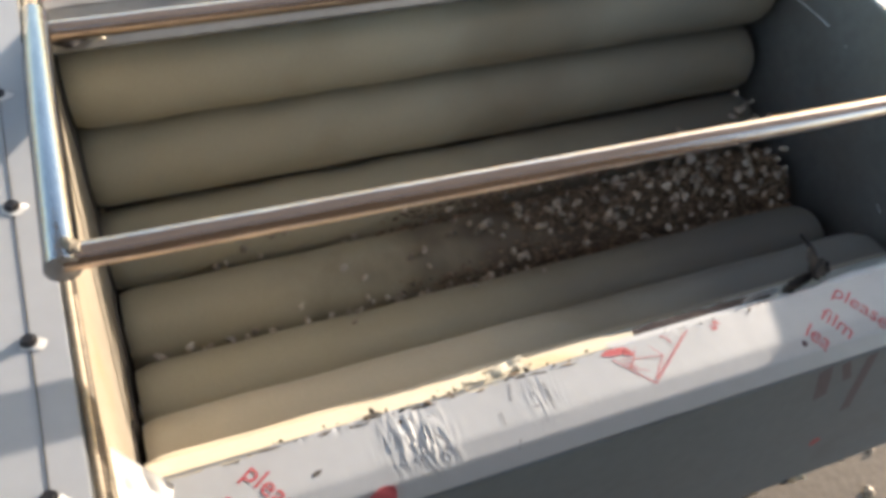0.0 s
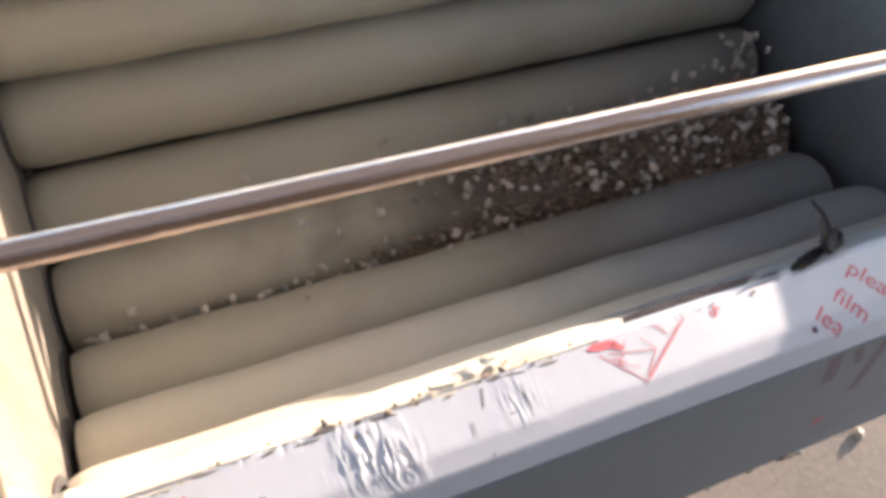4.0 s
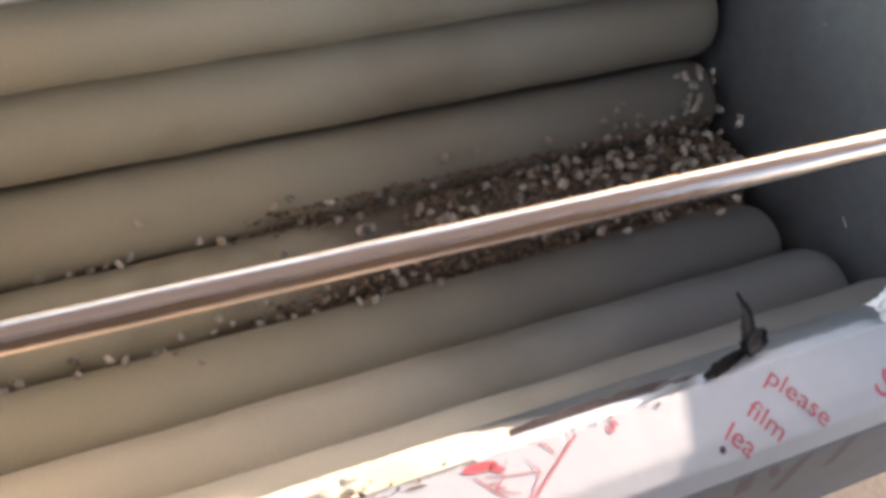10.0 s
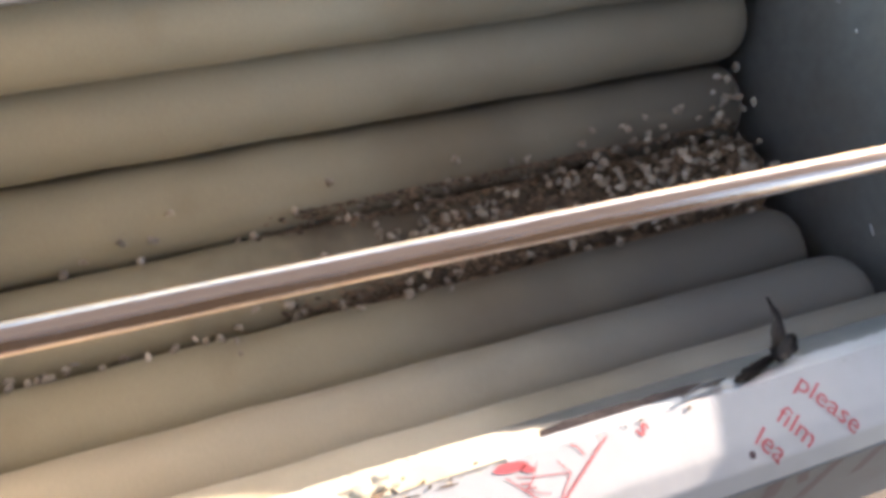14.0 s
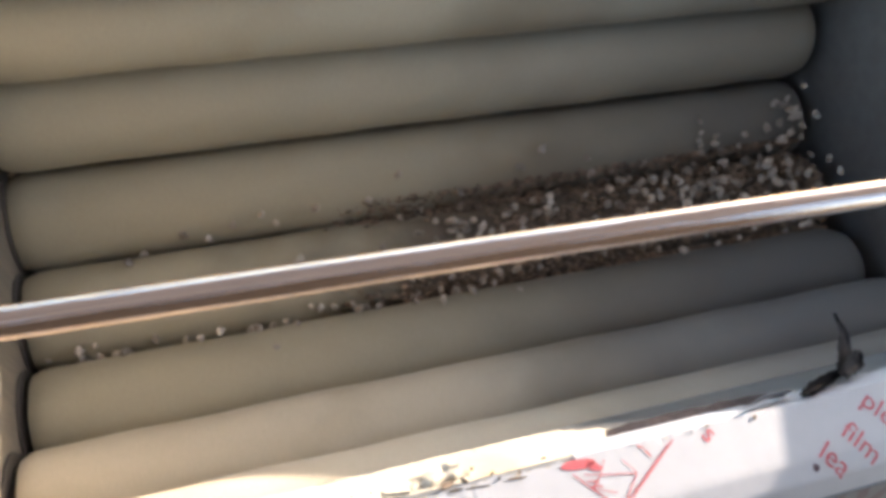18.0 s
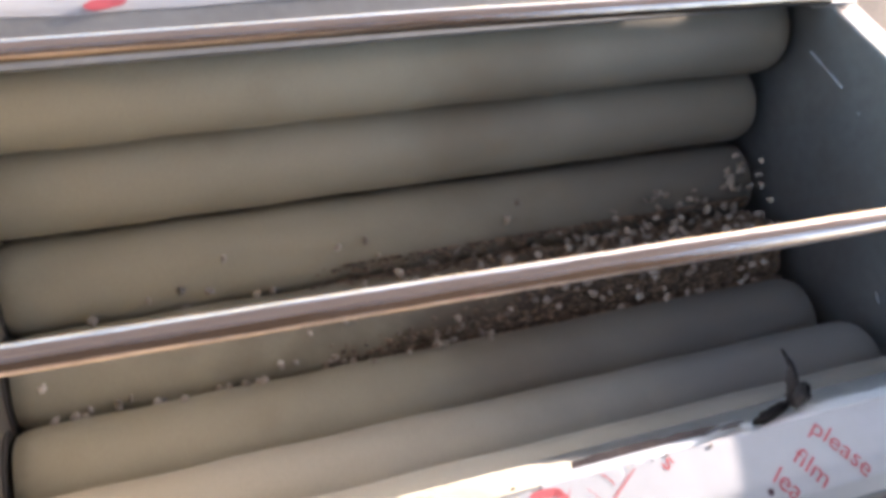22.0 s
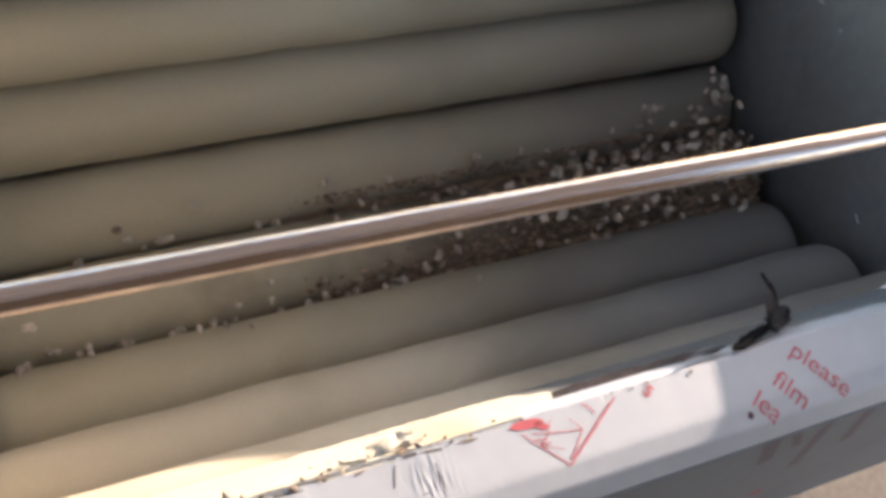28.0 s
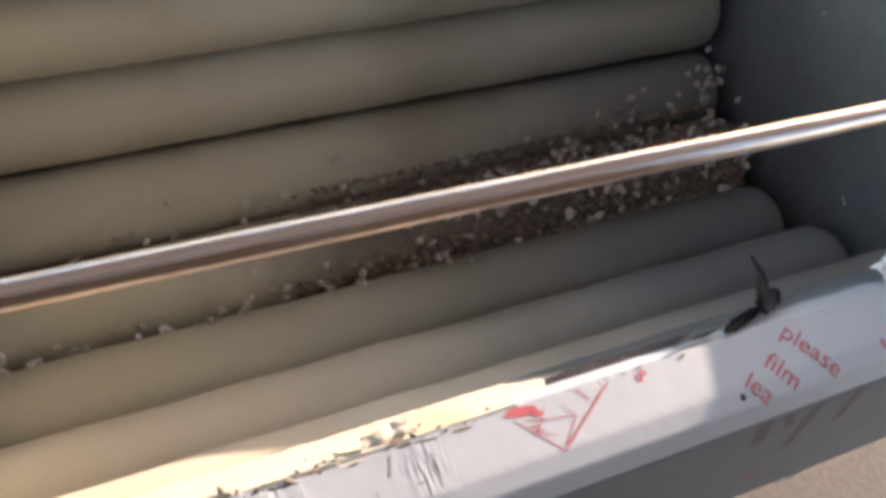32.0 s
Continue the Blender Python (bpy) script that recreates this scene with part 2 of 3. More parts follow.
def plate(outline, x0, x1, bevel=0.002):
    """A flat plate across x, with the outline in (y, z)."""
    bm = prism(outline, x0, x1)
    bmesh.ops.bevel(bm, geom=bm.edges[:], offset=bevel, segments=2, affect="EDGES", clamp_overlap=True)
    return bm


def block(x0, x1, y0, y1, z0, z1, bevel=0.003):
    return plate([(y0, z0), (y1, z0), (y1, z1), (y0, z1)], x0, x1, bevel)


def tube(points, r, sides=20, caps=True):
    """A round tube through the points."""
    bm = bmesh.new()
    pts = [Vector(p) for p in points]
    rings = []
    for i, p in enumerate(pts):
        d = ((pts[min(i + 1, len(pts) - 1)] - pts[max(i - 1, 0)])).normalized()
        side = d.cross(Vector((0, 0, 1)))
        side = side.normalized() if side.length > 1e-4 else Vector((1, 0, 0))
        up = side.cross(d)
        rings.append([bm.verts.new(p + r * (math.cos(a) * side + math.sin(a) * up)) for a in (2 * math.pi * k / sides for k in range(sides))])
    for a, b in zip(rings, rings[1:]):
        for j in range(sides):
            bm.faces.new((a[j], a[(j + 1) % sides], b[(j + 1) % sides], b[j]))
    if caps:
        bm.faces.new(rings[0])
        bm.faces.new(rings[-1][::-1])
    return bm


def sheet(grid, thick):
    """A thin closed sheet over a grid of places (rows of equal length)."""
    bm = bmesh.new()
    top = [[bm.verts.new(p) for p in row] for row in grid]
    low = [[bm.verts.new((p[0], p[1], p[2] - thick)) for p in row] for row in grid]
    n, k = len(grid), len(grid[0])
    for i in range(n - 1):
        for j in range(k - 1):
            bm.faces.new((top[i][j], top[i + 1][j], top[i + 1][j + 1], top[i][j + 1]))
            bm.faces.new((low[i][j], low[i][j + 1], low[i + 1][j + 1], low[i + 1][j]))
    for i in range(n - 1):
        bm.faces.new((top[i][0], low[i][0], low[i + 1][0], top[i + 1][0]))
        bm.faces.new((top[i][-1], top[i + 1][-1], low[i + 1][-1], low[i][-1]))
    for j in range(k - 1):
        bm.faces.new((top[0][j], top[0][j + 1], low[0][j + 1], low[0][j]))
        bm.faces.new((top[-1][j], low[-1][j], low[-1][j + 1], top[-1][j + 1]))
    return bm


def lump(rx, ry, rz, seed, detail=2, rough=0.25):
    bm = bmesh.new()
    bmesh.ops.create_icosphere(bm, subdivisions=detail, radius=1)
    for v in bm.verts:
        k = 1 + rough * noise.noise(v.co * 1.3 + Vector((seed * 7.1, seed * 3.3, 0)))
        v.co = Vector((v.co.x * rx, v.co.y * ry, v.co.z * rz)) * k
    return bm


# ---- ground ----
def build_ground():
    bm = bmesh.new()
    bmesh.ops.create_grid(bm, x_segments=60, y_segments=60, size=60)
    for v in bm.verts:
        v.co.z = BASE + 0.01 * noise.noise(v.co * 0.4)
    tagged(new("ground", mesh_of("ground", bm, GROUND)), "dusty tan concrete ground with scattered dirt", "ground", kind="structure")


build_ground()


def build_light_helpers():
    """Unseen, added: light-softening cloth overhead, dark screen before the machine; open towards the sun."""
    sag = prism([(-1.25, 2.05), (-1.25, 2.054), (0.3, 2.304), (3.0, 2.492), (3.0, 2.488), (0.3, 2.30)], -3.0, 3.6)
    tagged(new("light_cloth", mesh_of("light_cloth", sag, ADDED_CLOTH, False)), "unseen thin brown cloth, added over the machine to tint the light", "tarpaulin", kind="structure")
    tagged(new("dark_screen", mesh_of("dark_screen", block(-1.0, 1.30, -1.10, -1.00, BASE, 1.55, 0.01), DARK_SCREEN)), "unseen dark screen, added before the machine to darken reflections", "wall", kind="structure")


build_light_helpers()

# ---- the machine ----
machine = base_empty("roller_peeling_machine", (0.5, 0, BASE), "stainless steel brush roller peeling machine with film-covered rims", "machine")


def surface(y):
    """The height of the bed of rollers at y."""
    return max((z + math.sqrt(max(0, R * R - (y - yy) ** 2)) if abs(y - yy) < R else -9) for yy, z in AXES.values())


def roller_mesh(seed):
    """A brush roller: bristle tips at slightly uneven length, in faint spiral rows, with rounded ends."""
    bm = bmesh.new()
    sides, steps = 72, 120
    rings = []
    for i in range(steps + 1):
        x = L * i / steps
        end = min(i, steps - i)
        shrink = (0.0045, 0.0016, 0.0004)[end] if end < 3 else 0
        ring = []
        for k in range(sides):
            a = 2 * math.pi * k / sides
            p = Vector((x * 9, math.cos(a) * 1.4, math.sin(a) * 1.4 + seed * 5))
            r = R - shrink - 0.0012 + 0.0011 * noise.noise(p) + 0.0005 * math.sin(3 * a + x * 40)
            if end < 2:
                r += 0.0016 * noise.noise(Vector((k * 0.9, seed, end)))
            ring.append(bm.verts.new((x, r * math.cos(a), r * math.sin(a))))
        rings.append(ring)
    for a, b in zip(rings, rings[1:]):
        for k in range(sides):
            bm.faces.new((a[k], a[(k + 1) % sides], b[(k + 1) % sides], b[k]))
    bm.faces.new(rings[0])
    bm.faces.new(rings[-1][::-1])
    return bm


ROLLERS = []
# where each roller starts along x, and its share of the full length
ENDS = ((-0.001, 0.996), (-0.002, 0.992), (-0.003, 0.993), (0.0, 0.985), (0.002, 0.974), (0.003, 0.974), (0.003, 0.98))


def build_rollers():
    for i, (y, z) in enumerate(AXES.values()):
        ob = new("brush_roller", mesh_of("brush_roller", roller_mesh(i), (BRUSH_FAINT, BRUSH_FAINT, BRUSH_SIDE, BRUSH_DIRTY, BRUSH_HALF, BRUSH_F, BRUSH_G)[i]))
        ob.parent = machine
        ob.matrix_parent_inverse = machine.matrix_basis.inverted()
        start, share = ENDS[i]
        ob.matrix_basis = pose(start, y, z)
        ob.scale.x = share
        tagged(ob, "pale nylon brush roller, spinning")
        sh = new("shaft", mesh_of("shaft", tube([(-0.03, 0, 0), (L + 0.03, 0, 0)], 0.012, 16), STEEL))
        sh.parent = ob
        ROLLERS.append((ob, start, y, z, i))


build_rollers()


def build_frame_plates():
    # left end plate, with a rolled top edge
    part("left_end_plate", plate([(0.27, -0.12), (0.27, 0.338), (0.16, 0.345), (-0.15, 0.358), (-0.31, 0.352), (-0.356, 0.272), (-0.36, 0.10), (-0.30, -0.12)], -0.013, -0.006, 0.002), STEEL_WARM, machine, "brown-stained brushed steel end plate with a rolled top edge")
    edge = [(-0.013, 0.26, 0.338), (-0.013, 0.16, 0.345), (-0.013, 0.0, 0.352), (-0.013, -0.15, 0.358), (-0.013, -0.25, 0.355), (-0.013, -0.308, 0.352), (-0.013, -0.316, 0.344), (-0.013, -0.357, 0.272)]
    part("rolled_edge", tube(edge, 0.0032, 12), STEEL_WARM, machine)
    # right end plate, whose top edge rises towards the front
    part("right_end_plate", plate([(0.34, -0.12), (0.34, 0.270), (0.15, 0.301), (0.07, 0.317), (-0.02, 0.329), (-0.335, 0.372), (-0.36, 0.10), (-0.30, -0.12)], L + 0.010, L + 0.016, 0.002), STEEL_SIDE, machine, "dull grey steel end plate")
    part("plate_edge", prism([(0.345, 0.2675), (0.345, 0.2715), (0.15, 0.3030), (0.07, 0.3190), (-0.02, 0.3310), (-0.335, 0.3735), (-0.335, 0.3695), (-0.02, 0.3265), (0.07, 0.3145), (0.15, 0.2985)], L + 0.008, L + 0.040), FILM, machine, "film-covered bent edge of the end plate")
    part("trough_pan", prism([(0.27, 0.24), (0.28, 0.24), (0.26, -0.02), (0.12, -0.10), (-0.12, -0.10), (-0.27, 0.02), (-0.345, 0.15), (-0.335, 0.16), (-0.26, 0.03), (-0.12, -0.085), (0.12, -0.085), (0.25, -0.01)], -0.005, L + 0.01), PAN, machine, "dark drip pan under the rollers", smooth=False)
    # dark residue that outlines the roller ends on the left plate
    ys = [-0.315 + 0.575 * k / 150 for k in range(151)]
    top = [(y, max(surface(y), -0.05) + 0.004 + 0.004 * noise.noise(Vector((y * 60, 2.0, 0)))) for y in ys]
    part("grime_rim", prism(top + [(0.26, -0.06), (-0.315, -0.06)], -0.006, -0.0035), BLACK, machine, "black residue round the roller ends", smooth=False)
    for x0, x1, y0, y1 in ((0.02, 0.09, -0.37, -0.31), (0.836, 0.905, -0.37, -0.31), (0.01, 0.05, 0.20, 0.24), (L - 0.05, L - 0.01, 0.20, 0.24)):
        part("leg", block(x0, x1, y0, y1, BASE, 0.008 if y0 < 0 else -0.08), DARK_PAINT, machine, "dark painted leg")
    # pale pieces stuck where the rollers meet the left plate
    for k, (y, z, r) in enumerate(((0.152, 0.066, 0.0048), (0.148, 0.057, 0.0035), (0.060, 0.016, 0.0042))):
        part("stuck_piece", lump(r, r * 0.8, r, 20.0 + k, 2, 0.6), CHIP, machine, "pale stuck scrap of peel").location = (0.0005, y, z)
    # weld marks and scratches on the inner face of the right plate
    x = L + 0.0096
    for a, b, r in (((0.150, 0.236), (0.126, 0.240), 0.0016), ((0.108, 0.243), (0.082, 0.247), 0.0016), ((0.126, 0.240), (0.108, 0.243), 0.0008), ((-0.152, 0.128), (-0.140, 0.132), 0.0010), ((0.044, 0.246), (0.041, 0.247), 0.0018)):
        part("weld_mark", tube([(x, *a), (x, *b)], r, 8), FILM, machine, "bright scratched weld mark")


build_frame_plates()

# front rim in section: lip over the rollers, flat top, bend, sloping apron
LIP = [(-0.256, 0.245), (-0.284, 0.284), (-0.328, 0.286), (-0.344, 0.283), (-0.357, 0.272)]
# rear rim: a lip sloping up over the highest roller, then a level top
REAR = [(0.181, 0.288), (0.239, 0.3035), (0.40, 0.3045)]


def build_front_rim():
    t = 0.003
    part("front_flange", prism(LIP + [(y, z - t) for y, z in LIP[::-1]], -0.005, L + 0.01, 1), STEEL_SIDE, machine, "folded steel front rim")
    part("front_apron", prism([(-0.3545, 0.270), (-0.3585, 0.270), (-0.412, 0.010), (-0.408, 0.010)], -0.022, L + 0.02), APRON, machine, "film on the front apron, blue-grey from painted skylight")
    part("apron_foot", prism([(-0.412, 0.010), (-0.412, 0.007), (-0.33, 0.007), (-0.33, 0.010)], -0.022, L + 0.02), STEEL_SIDE, machine)
    # rear rim
    part("rear_flange", prism(REAR + [(y, z - 0.003) for y, z in REAR[::-1]], -0.005, L + 0.01), STEEL_SIDE, machine, "folded steel rear rim")
    part("rear_lip", prism([(y, z + 0.0008) for y, z in REAR[:2]] + [(y, z + 0.0002) for y, z in REAR[1::-1]], -0.004, L + 0.009), STEEL_SIDE, machine, "bare steel rear lip sloping over the highest roller")
    part("rear_wall", prism([(0.40, 0.304), (0.404, 0.304), (0.404, -0.1), (0.40, -0.1)], -0.005, L + 0.01), STEEL_SIDE, machine)


build_front_rim()


def film_strip(v0, v1, x0, x1, steps, ragged0=0.0, seed=1.0, lift=0.0016, wrinkle=0.0001, rows=7, crinkles=(), taper=0.0):
    """Film lying on the front rim from place v0 to v1 of its section (0 inside, 1 outside), the inner edge torn."""
    def at(v):
        s = v * (len(LIP) - 1)
        i = min(int(s), len(LIP) - 2)
        f = s - i
        return LIP[i][0] * (1 - f) + LIP[i + 1][0] * f, LIP[i][1] * (1 - f) + LIP[i + 1][1] * f
    grid = []
    for i in range(steps + 1):
        x = x0 + (x1 - x0) * i / steps
        a = v0 + ragged0 * (0.7 * noise.noise(Vector((x * 9, seed, 0))) + 0.5 * noise.noise(Vector((x * 60, seed, 3))) + 0.35 * noise.noise(Vector((x * 210, seed, 5))))
        if taper and x > x1 - taper:
            a += (v1 - a) * ((x - x1 + taper) / taper) ** 2
        row = []
        for j in range(rows):
            v = min(1, max(0, a + (v1 - a) * j / (rows - 1)))
            y, z = at(v)
            w = wrinkle * (noise.noise(Vector((x * 30, y * 60, seed))) + 0.5 * noise.noise(Vector((x * 110, y * 50, seed))))
            for cx, cy, spread, amp in crinkles:
                near = math.exp(-((x - cx) / spread) ** 2 - ((y - cy) / 0.022) ** 2)
                if near > 0.02:
                    ridge = 1 - abs(noise.noise(Vector((x * 60 + 8 * noise.noise(Vector((x * 40, y * 45, 2))), y * 26, 8)))) * 4
                    w += amp * near * max(0, ridge)
            row.append((x, y, z + lift + max(-lift * 0.5, w)))
        grid.append(row)
    return sheet(grid, 0.0006)


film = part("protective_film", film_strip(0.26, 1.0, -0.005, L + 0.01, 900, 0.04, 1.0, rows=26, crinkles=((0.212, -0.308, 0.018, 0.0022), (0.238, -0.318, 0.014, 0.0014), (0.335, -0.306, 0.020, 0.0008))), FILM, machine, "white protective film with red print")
# sunlight is in this strip's warm colour; the far strip stays plain
lip_film = part("torn_film_strip", film_strip(0.0, 0.27, 0.01, 0.50, 420, 0.05, 4.0, 0.0006, 0.0003, taper=0.10), FILM_WARM, machine, "torn film along the inner lip, sunlight in its warm tone")
lip_film_far = part("torn_film_strip", film_strip(0.15, 0.27, 0.42, L, 420, 0.06, 9.0, 0.0008, 0.0003), FILM, machine, "ragged film edge along the inner lip")


def rear_height(y):
    (y0, z0), (y1, z1), (y2, z2) = REAR
    return z0 + (z1 - z0) * (y - y0) / (y1 - y0) if y < y1 else z1 + (z2 - z1) * (y - y1) / (y2 - y1)


def rear_film():
    grid = []
    for i in range(181):
        x = 0.0 + L * i / 180
        y0 = 0.230 + 0.003 * noise.noise(Vector((x * 12, 0, 0)))
        grid.append([(x, y, rear_height(y) + 0.0015 + 0.0005 * noise.noise(Vector((x * 25, y * 40, 2)))) for y in [y0 + (0.239 - y0) * j / 2 for j in range(3)] + [0.239 + 0.159 * j / 8 for j in range(1, 9)]])
    part("rear_film", sheet(grid, 0.0006), FILM, machine, "white protective film on the rear rim")


rear_film()


# ---- print on the film ----
def on_film(x, y):
    """A place on the front film's top, a little proud, from the print's own layout."""
    x, y = x * 0.993, y - 0.010
    for (y0, z0), (y1, z1) in zip(LIP, LIP[1:]):
        if y1 <= y <= y0:
            return (x, y, z0 + (z1 - z0) * (y - y0) / (y1 - y0) + 0.0020)
    return (x, y, LIP[-1][1] + 0.0020)


def letters(text, x, y, size, degrees, mat=RED):
    """Printed words that follow the film's section."""
    cu = bpy.data.curves.new("lettering", "FONT")
    cu.body, cu.size, cu.resolution_u = text, size, 4
    ob = bpy.data.objects.new("lettering", cu)
    scene.collection.objects.link(ob)
    me = bpy.data.meshes.new_from_object(ob.evaluated_get(bpy.context.evaluated_depsgraph_get()))
    bpy.data.objects.remove(ob)
    bm = bmesh.new()
    bm.from_mesh(me)
    c, k = math.cos(radians(degrees)), math.sin(radians(degrees))
    for v in bm.verts:
        px, py = v.co.x, v.co.y
        v.co = on_film(x + c * px - k * py, y + k * px + c * py)
    return part("lettering", bm, mat, film, smooth=False)


def stroke(a, b, w, mat=RED, place=on_film, host=None, name="print_line", normal=(0, 0, 1)):
    """A thin printed line from a to b, in (x, y) of the film."""
    pa, pb = Vector(place(*a)), Vector(place(*b))
    d = (pb - pa).normalized()
    side = d.cross(Vector(normal)).normalized() * w / 2
    bm = bmesh.new()
    up = Vector(normal) * 0.00006
    v = [bm.verts.new(p) for p in (pa - side, pb - side, pb + side, pa + side, pa - side + up, pb - side + up, pb + side + up, pa + side + up)]
    for f in ((0, 1, 2, 3), (4, 5, 6, 7), (0, 1, 5, 4), (1, 2, 6, 5), (2, 3, 7, 6), (3, 0, 4, 7)):
        bm.faces.new([v[k] for k in f])
    return part(name, bm, mat, host or film, smooth=False)


def blot(x, y, rx, ry, turn, mat, seed, place=on_film, host=None, name="print_blot", normal=(0, 0, 1)):
    """A small printed patch with an uneven outline."""
    bm = bmesh.new()
    low, top = [], []
    for k in range(18):
        a = 2 * math.pi * k / 18
        r = 1 + 0.2 * noise.noise(Vector((math.cos(a) * 1.5, math.sin(a) * 1.5, seed)))
        px, py = rx * r * math.cos(a), ry * r * math.sin(a)
        c, s = math.cos(radians(turn)), math.sin(radians(turn))
        p = Vector(place(x + c * px - s * py, y + s * px + c * py))
        low.append(bm.verts.new(p))
        top.append(bm.verts.new(p + Vector(normal) * 0.00006))
    bm.faces.new(top)
    bm.faces.new(low[::-1])
    for k in range(18):
        bm.faces.new((low[k], low[(k + 1) % 18], top[(k + 1) % 18], top[k]))
    return part(name, bm, mat, host or film, smooth=False)


def print_front():
    for x0, y0 in ((0.676, -0.286), (0.089, -0.291)):
        far = 0.004 if x0 > 0.5 else 0.0
        letters("please" if x0 > 0.5 else "pleas", x0 - 0.010 + 1.5 * far, y0 + 0.000, 0.0242, -56)
        letters("film", x0 - 0.038 + far, y0 - 0.019, 0.0245, -57)
        if x0 > 0.5:
            letters("lea", x0 - 0.061, y0 - 0.030, 0.0245, -54)
    letters("s", 0.526, -0.281, 0.023, -59)
    # a box within a triangle, in thin outline
    for a, b, w in (((0.417, -0.286), (0.446, -0.319), 0.0010), ((0.446, -0.319), (0.503, -0.279), 0.0010), ((0.449, -0.315), (0.498, -0.281), 0.0006),
                    ((0.425, -0.288), (0.438, -0.291), 0.0007), ((0.438, -0.291), (0.466, -0.296), 0.0008), ((0.466, -0.296), (0.448, -0.315), 0.0008),
                    ((0.466, -0.296), (0.458, -0.284), 0.0006), ((0.438, -0.291), (0.444, -0.281), 0.0006), ((0.438, -0.291), (0.429, -0.299), 0.0008),
                    ((0.426, -0.293), (0.435, -0.295), 0.0010), ((0.429, -0.297), (0.437, -0.299), 0.0010), ((0.429, -0.299), (0.446, -0.306), 0.0006),
                    ((0.478, -0.281), (0.481, -0.287), 0.0012), ((0.473, -0.277), (0.478, -0.280), 0.0012)):
        stroke(a, b, w)
    blot(0.424, -0.2800, 0.014, 0.0038, -4, RED, 1.0)
    blot(0.435, -0.2840, 0.006, 0.003, -30, RED, 2.0)
    blot(0.181, -0.339, 0.012, 0.0075, 10, RED, 3.0, lambda x, y: tuple(Vector(on_film(x, y)) + Vector((0, -0.0012, 0.0016))))
    blot(0.136, -0.307, 0.004, 0.002, 20, BLACK, 4.0)
    blot(0.611, -0.325, 0.003, 0.003, 0, PURPLE, 5.0)
    letters("S", 0.762, -0.318, 0.038, -57)


print_front()


def torn_edge():
    """Small torn bits of film and dirt hanging on the apron's lower edge."""
    rnd = random.Random(21)
    for x in (0.600, 0.655, 0.700, 0.712, 0.724, 0.790):
        r = rnd.uniform(0.004, 0.009)
        part("torn_bit", lump(r, r * 0.5, r * 0.6, x * 30, 2, 0.9), (GRIME, CHIP, FILM_WARM)[rnd.randrange(3)], machine).location = (x, -0.412, 0.010 - r * 0.4)


torn_edge()


def stones():
    """A few pale stones lying in the sun on the ground."""
    rnd = random.Random(4)
    for x, y, r in ((1.40, -0.41, 0.014), (1.47, -0.33, 0.008)):
        ob = thing("stone", lump(r, r * 0.8, r * 0.6, x * 9, 2, 0.6), PAN, "small brown stone lying on the dusty ground", "stone", "stones on the ground")
        ob.matrix_basis = pose(x, y, BASE + r * 0.5, 0, 0, rnd.uniform(0, 180))


stones()


def on_apron(x, h):
    """A place on the apron, h below its top edge."""
    return (x, -0.3587 - h * 0.2058, 0.270 - h)


APRON_OUT = (0.0, -0.9794, 0.2018)


def print_apron():
    apron = [c for c in machine.children if c.name.startswith("front_apron")][0]
    # a faded maker's mark, as plain shapes
    for k, (low, high, lean, w) in enumerate(((0.007, 0.010, 0.002, 0.007), (0.010, 0.009, -0.002, 0.005), (0.009, 0.011, 0.003, 0.007), (0.010, 0.010, -0.003, 0.006), (0.009, 0.009, 0.002, 0.005), (0.008, 0.011, -0.001, 0.007), (0.007, 0.008, 0.002, 0.005))):
        x, h = 0.190 + 0.0088 * k, 0.012 + 0.0076 * k
        stroke((x - 0.66 * low - lean, h + 0.75 * low), (x + 0.66 * high + lean, max(0.003, h - 0.75 * high)), w * 1.25, PURPLE, on_apron, apron, "maker_mark", APRON_OUT)
    for x, h, along in ((0.186, 0.020, 0.024), (0.212, 0.024, 0.030)):
        stroke((x, h), (x + 0.75 * along, h + 0.66 * along), 0.004, PURPLE, on_apron, apron, "maker_mark", APRON_OUT)
    blot(0.181, 0.009, 0.010, 0.007, 0, PURPLE, 3.0, on_apron, apron, "maker_mark", APRON_OUT)
    for x, h0, h1, w in ((0.630, 0.004, 0.06, 0.016), (0.655, 0.004, 0.04, 0.010), (0.690, 0.004, 0.11, 0.013), (0.735, 0.004, 0.08, 0.012)):
        stroke((x, h0), (x + 0.02, h1), w, FADED, on_apron, apron, "faded_print", APRON_OUT)
    blot(0.70, 0.17, 0.008, 0.007, 0, RED, 8.0, on_apron, apron, "print_blot", APRON_OUT)


FADED = material("faded_print_ink", (0.095, 0.085, 0.115), 0.45, 0.0, 0.2, 40, 200)
print_apron()


def on_rear(x, y):
    return (x, y - 0.028, rear_height(y - 0.028) + 0.0025)


